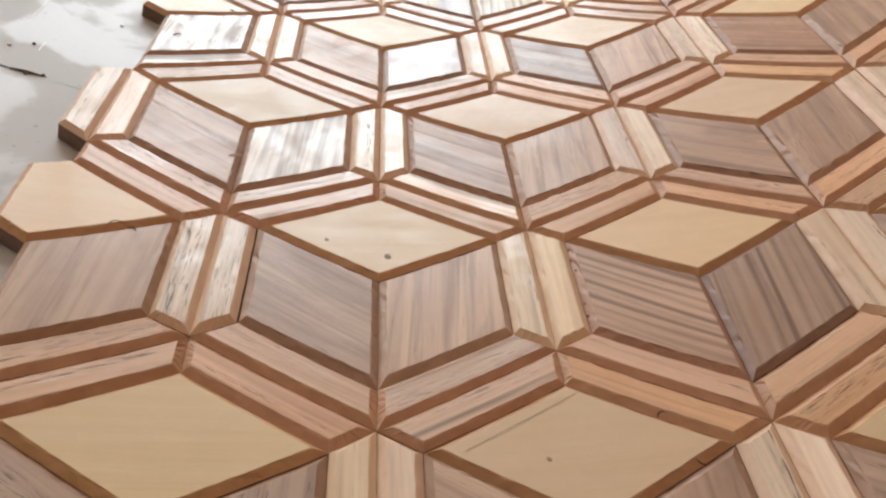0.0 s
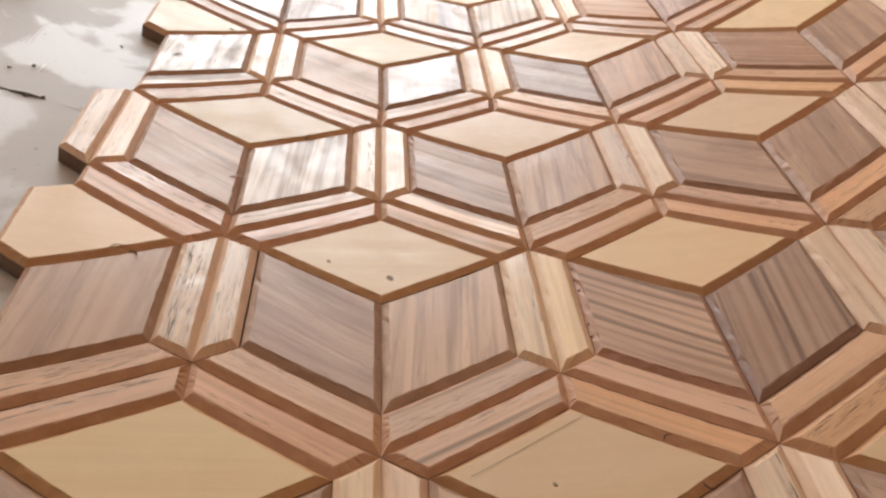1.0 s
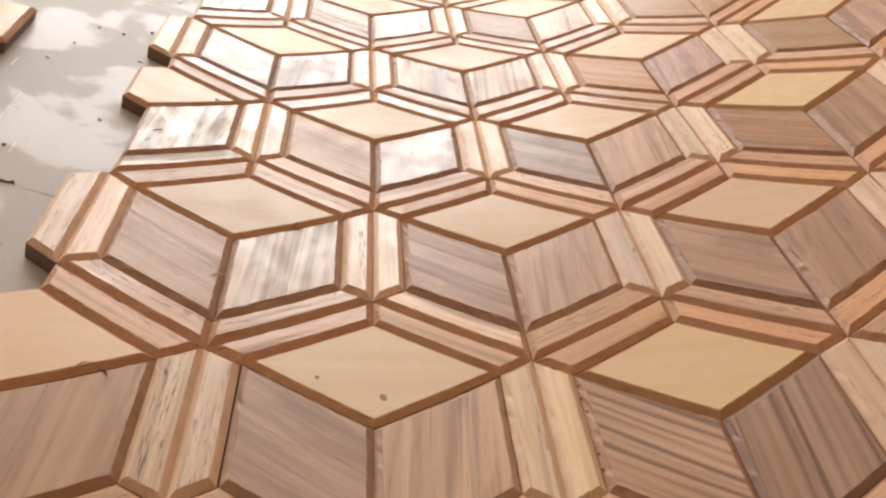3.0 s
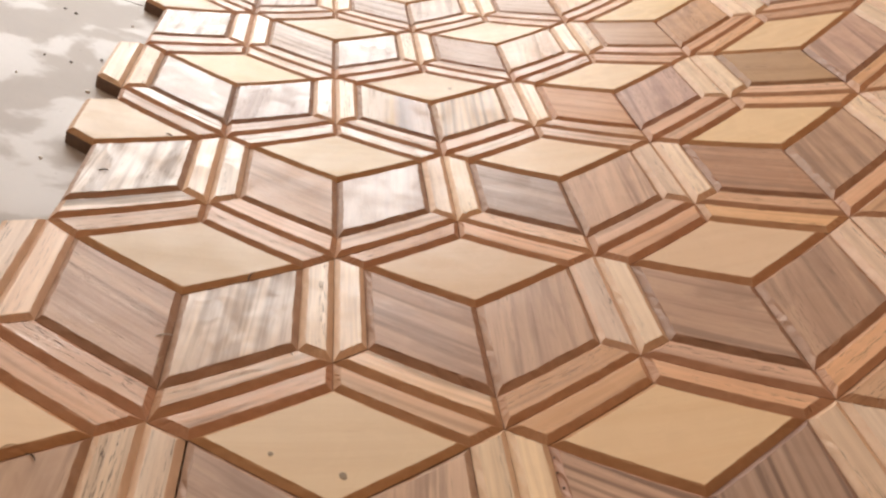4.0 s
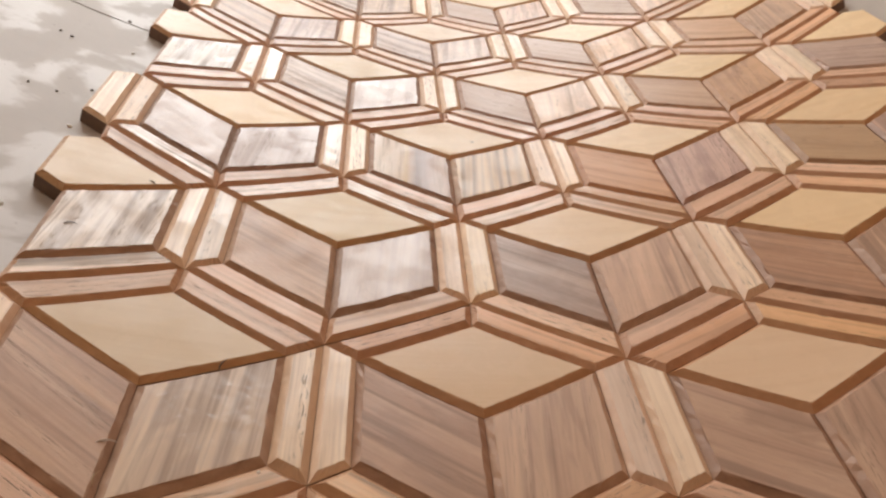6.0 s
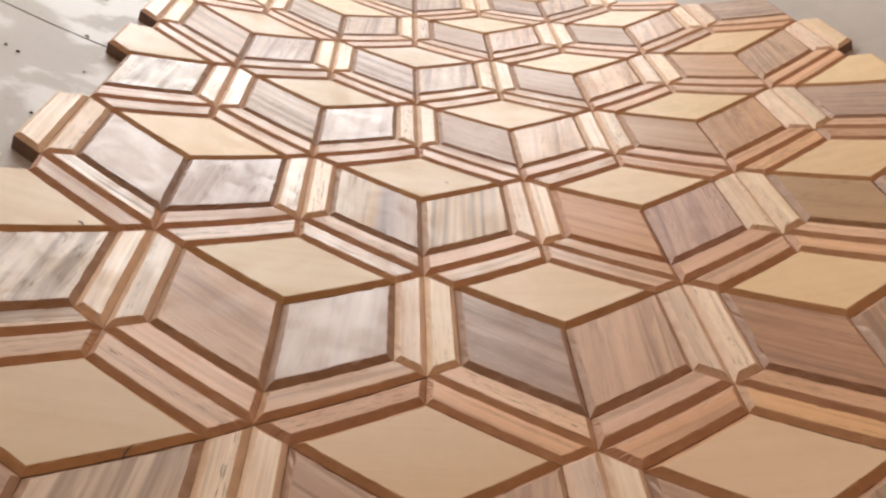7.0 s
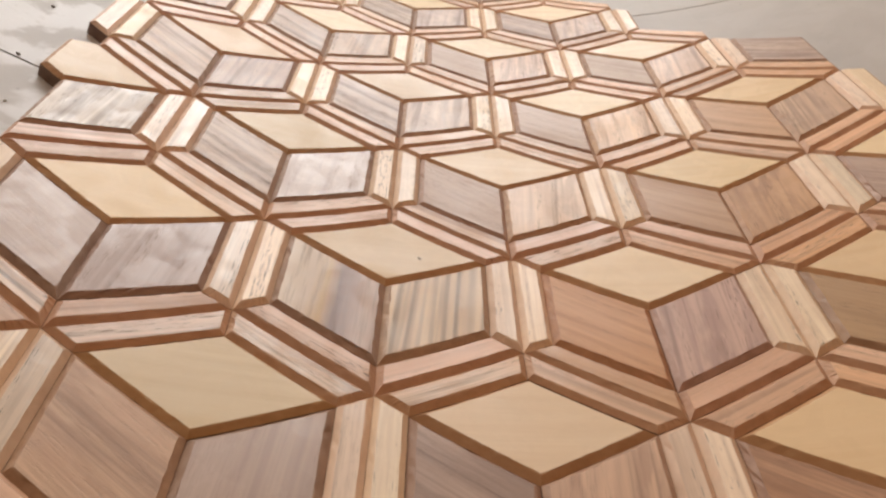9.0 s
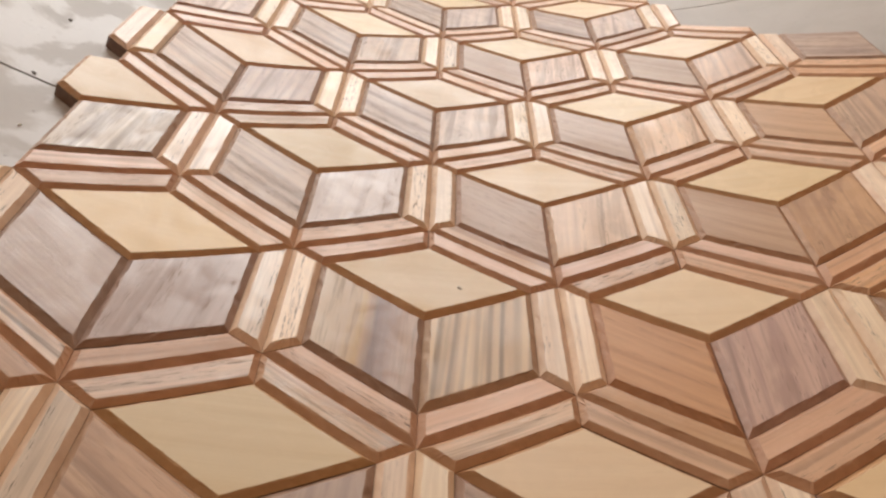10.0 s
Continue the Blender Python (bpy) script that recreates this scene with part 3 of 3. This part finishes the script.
def crumb(name, size, flat, mat, label, category, s, y, z, seed):
    """A small irregular crumb, flattened on its support."""
    r = random.Random(seed)
    n, verts, faces = 7, [], []
    rad = [size * r.uniform(0.6, 1.15) / 2 for _ in range(n)]
    for zz, k in ((0.0, 1.0), (flat * 0.6, 0.95), (flat, 0.55)):
        verts += [(rad[i] * k * math.cos(6.283 * i / n) * 1.3, rad[i] * k * math.sin(6.283 * i / n), zz) for i in range(n)]
    for k in range(2):
        faces += [(k * n + i, k * n + (i + 1) % n, (k + 1) * n + (i + 1) % n, (k + 1) * n + i) for i in range(n)]
    faces += [tuple(reversed(range(n))), tuple(range(2 * n, 3 * n))]
    ob = mesh_object(name, verts, faces, [mat])
    ob.matrix_world = bent(s, y, z, r.uniform(0, 360))
    return tagged(ob, label, category)


TOP = T + 0.0005
for s, y, length, turn, mat, label in (
        (-0.061, 0.2090, 0.013, 75, DARK_SPECK, "dark torn splinter on a cream block's edge"),
        (0.0885, -0.0516, 0.011, 60, SPLINTER, "pale torn splinter at a strip's end"),
        (-0.111, 0.1330, 0.012, 10, DUST, "whitish curled fibre across a joint"),
        (-0.1085, 0.1090, 0.009, 80, SPLINTER, "pale torn fibre in a joint"),
        (-0.172, 0.0285, 0.010, 30, SPLINTER, "pale torn splinter on a cream block's edge"),
        (-0.160, 0.0240, 0.008, -35, DARK_SPECK, "dark torn splinter on a walnut block's edge"),
        (-0.192, 0.3272, 0.010, 20, DARK_SPECK, "dark curled fibre on a walnut block's edge"),
        (-0.1540, 0.4120, 0.010, -45, DARK_SPECK, "dark fibre lying on a walnut block"),
        (0.1548, -0.1169, 0.006, 35, DARK_SPECK, "small dark chip on a cream block"),
        (0.1666, -0.1492, 0.006, 140, DARK_SPECK, "small dark chip on a cream block")):
    taper("splinter", length, 0.0009, 0.0016, mat, label, "splinter", s, y, TOP - 0.0004, turn)
# added dark sliver that widens the joint into a tapering crack
taper("dirt", 0.028, 0.0030, 0.0004, DARK_SPECK, "dark sliver standing in for the wide crack at the cement floor's joint", "dirt", -0.287, 0.2206, -0.0014, 2, 0.0)
for i, (s, y, size, mat, label) in enumerate((
        (0.0059, 0.0246, 0.0050, KNOT, "grey-brown pin knot in a cream block"),
        (-0.0359, 0.0397, 0.0032, KNOT, "small pin knot in a cream block"),
        (0.1337, 0.6016, 0.0035, KNOT, "small pin knot in a cream block"),
        (0.0885, -0.1438, 0.0030, KNOT, "small pin knot in a cream block"))):
    crumb("knot", size, 0.00025, mat, label, "knot", s, y, TOP - 0.0001, i)
for i, (s, y, size, mat) in enumerate((
        (-0.3183, 0.4431, 0.005, DUST), (-0.2466, 0.3525, 0.0055, DUST), (-0.2985, 0.2710, 0.004, DARK_SPECK), (-0.3135, 0.2569, 0.005, DUST),
        (-0.3131, 0.6841, 0.005, DARK_SPECK), (-0.3002, 0.6808, 0.006, DARK_SPECK), (-0.2728, 0.5507, 0.004, DARK_SPECK), (-0.2434, 0.4953, 0.007, DUST),
        (-0.2486, 0.5769, 0.004, DARK_SPECK), (-0.2979, 0.5494, 0.004, DARK_SPECK), (-0.3078, 0.4934, 0.003, DUST), (-0.2833, 0.9045, 0.007, DARK_SPECK),
        (-0.2407, 0.6947, 0.004, DUST), (-0.2879, 0.2190, 0.006, DARK_SPECK), (-0.2760, 0.2230, 0.004, DARK_SPECK), (-0.2659, 0.7799, 0.006, DARK_SPECK),
        (-0.0277, 0.1270, 0.003, DUST))):
    on_wood = s > -0.2
    crumb("crumb", size * 0.7, 0.0016, mat, "white plaster crumb" + (" on a strip" if on_wood else " on the cement") if mat is DUST else "dark wood crumb lying on the cement",
        "crumb", s, y, TOP - 0.001 if on_wood else 0.0, 40 + i)

# a glue line across one cream block, and torn grain along two walnut edges
verts = []
for i in range(9):
    k = -0.039 + 0.078 * i / 8
    for w in (-0.0002, 0.0002):
        x, h, _ = trough(0.0790 + k * math.cos(radians(31)) - w * 0.515, TOP + 0.0001)
        verts.append((x, -0.1180 + k * math.sin(radians(31)) + w * 0.857, h))
mesh_object("glue_line", verts, [(2 * i, 2 * i + 2, 2 * i + 3, 2 * i + 1) for i in range(8)], [KNOT], parent=panel, label="thin dark glue line across a cream rhombus")
for i in range(13):
    s, y = (0.1335 + 0.0015 * math.sin(5 * i), -0.042 + 0.0115 * (i % 8)) if i < 8 else (-0.0022, -0.082 + 0.016 * (i - 8))
    crumb("torn_grain", 0.0017, 0.0008, DARK_SPECK, "dark torn grain on a walnut block's chamfer", "torn grain", s, y, T - 0.0028, 90 + i)
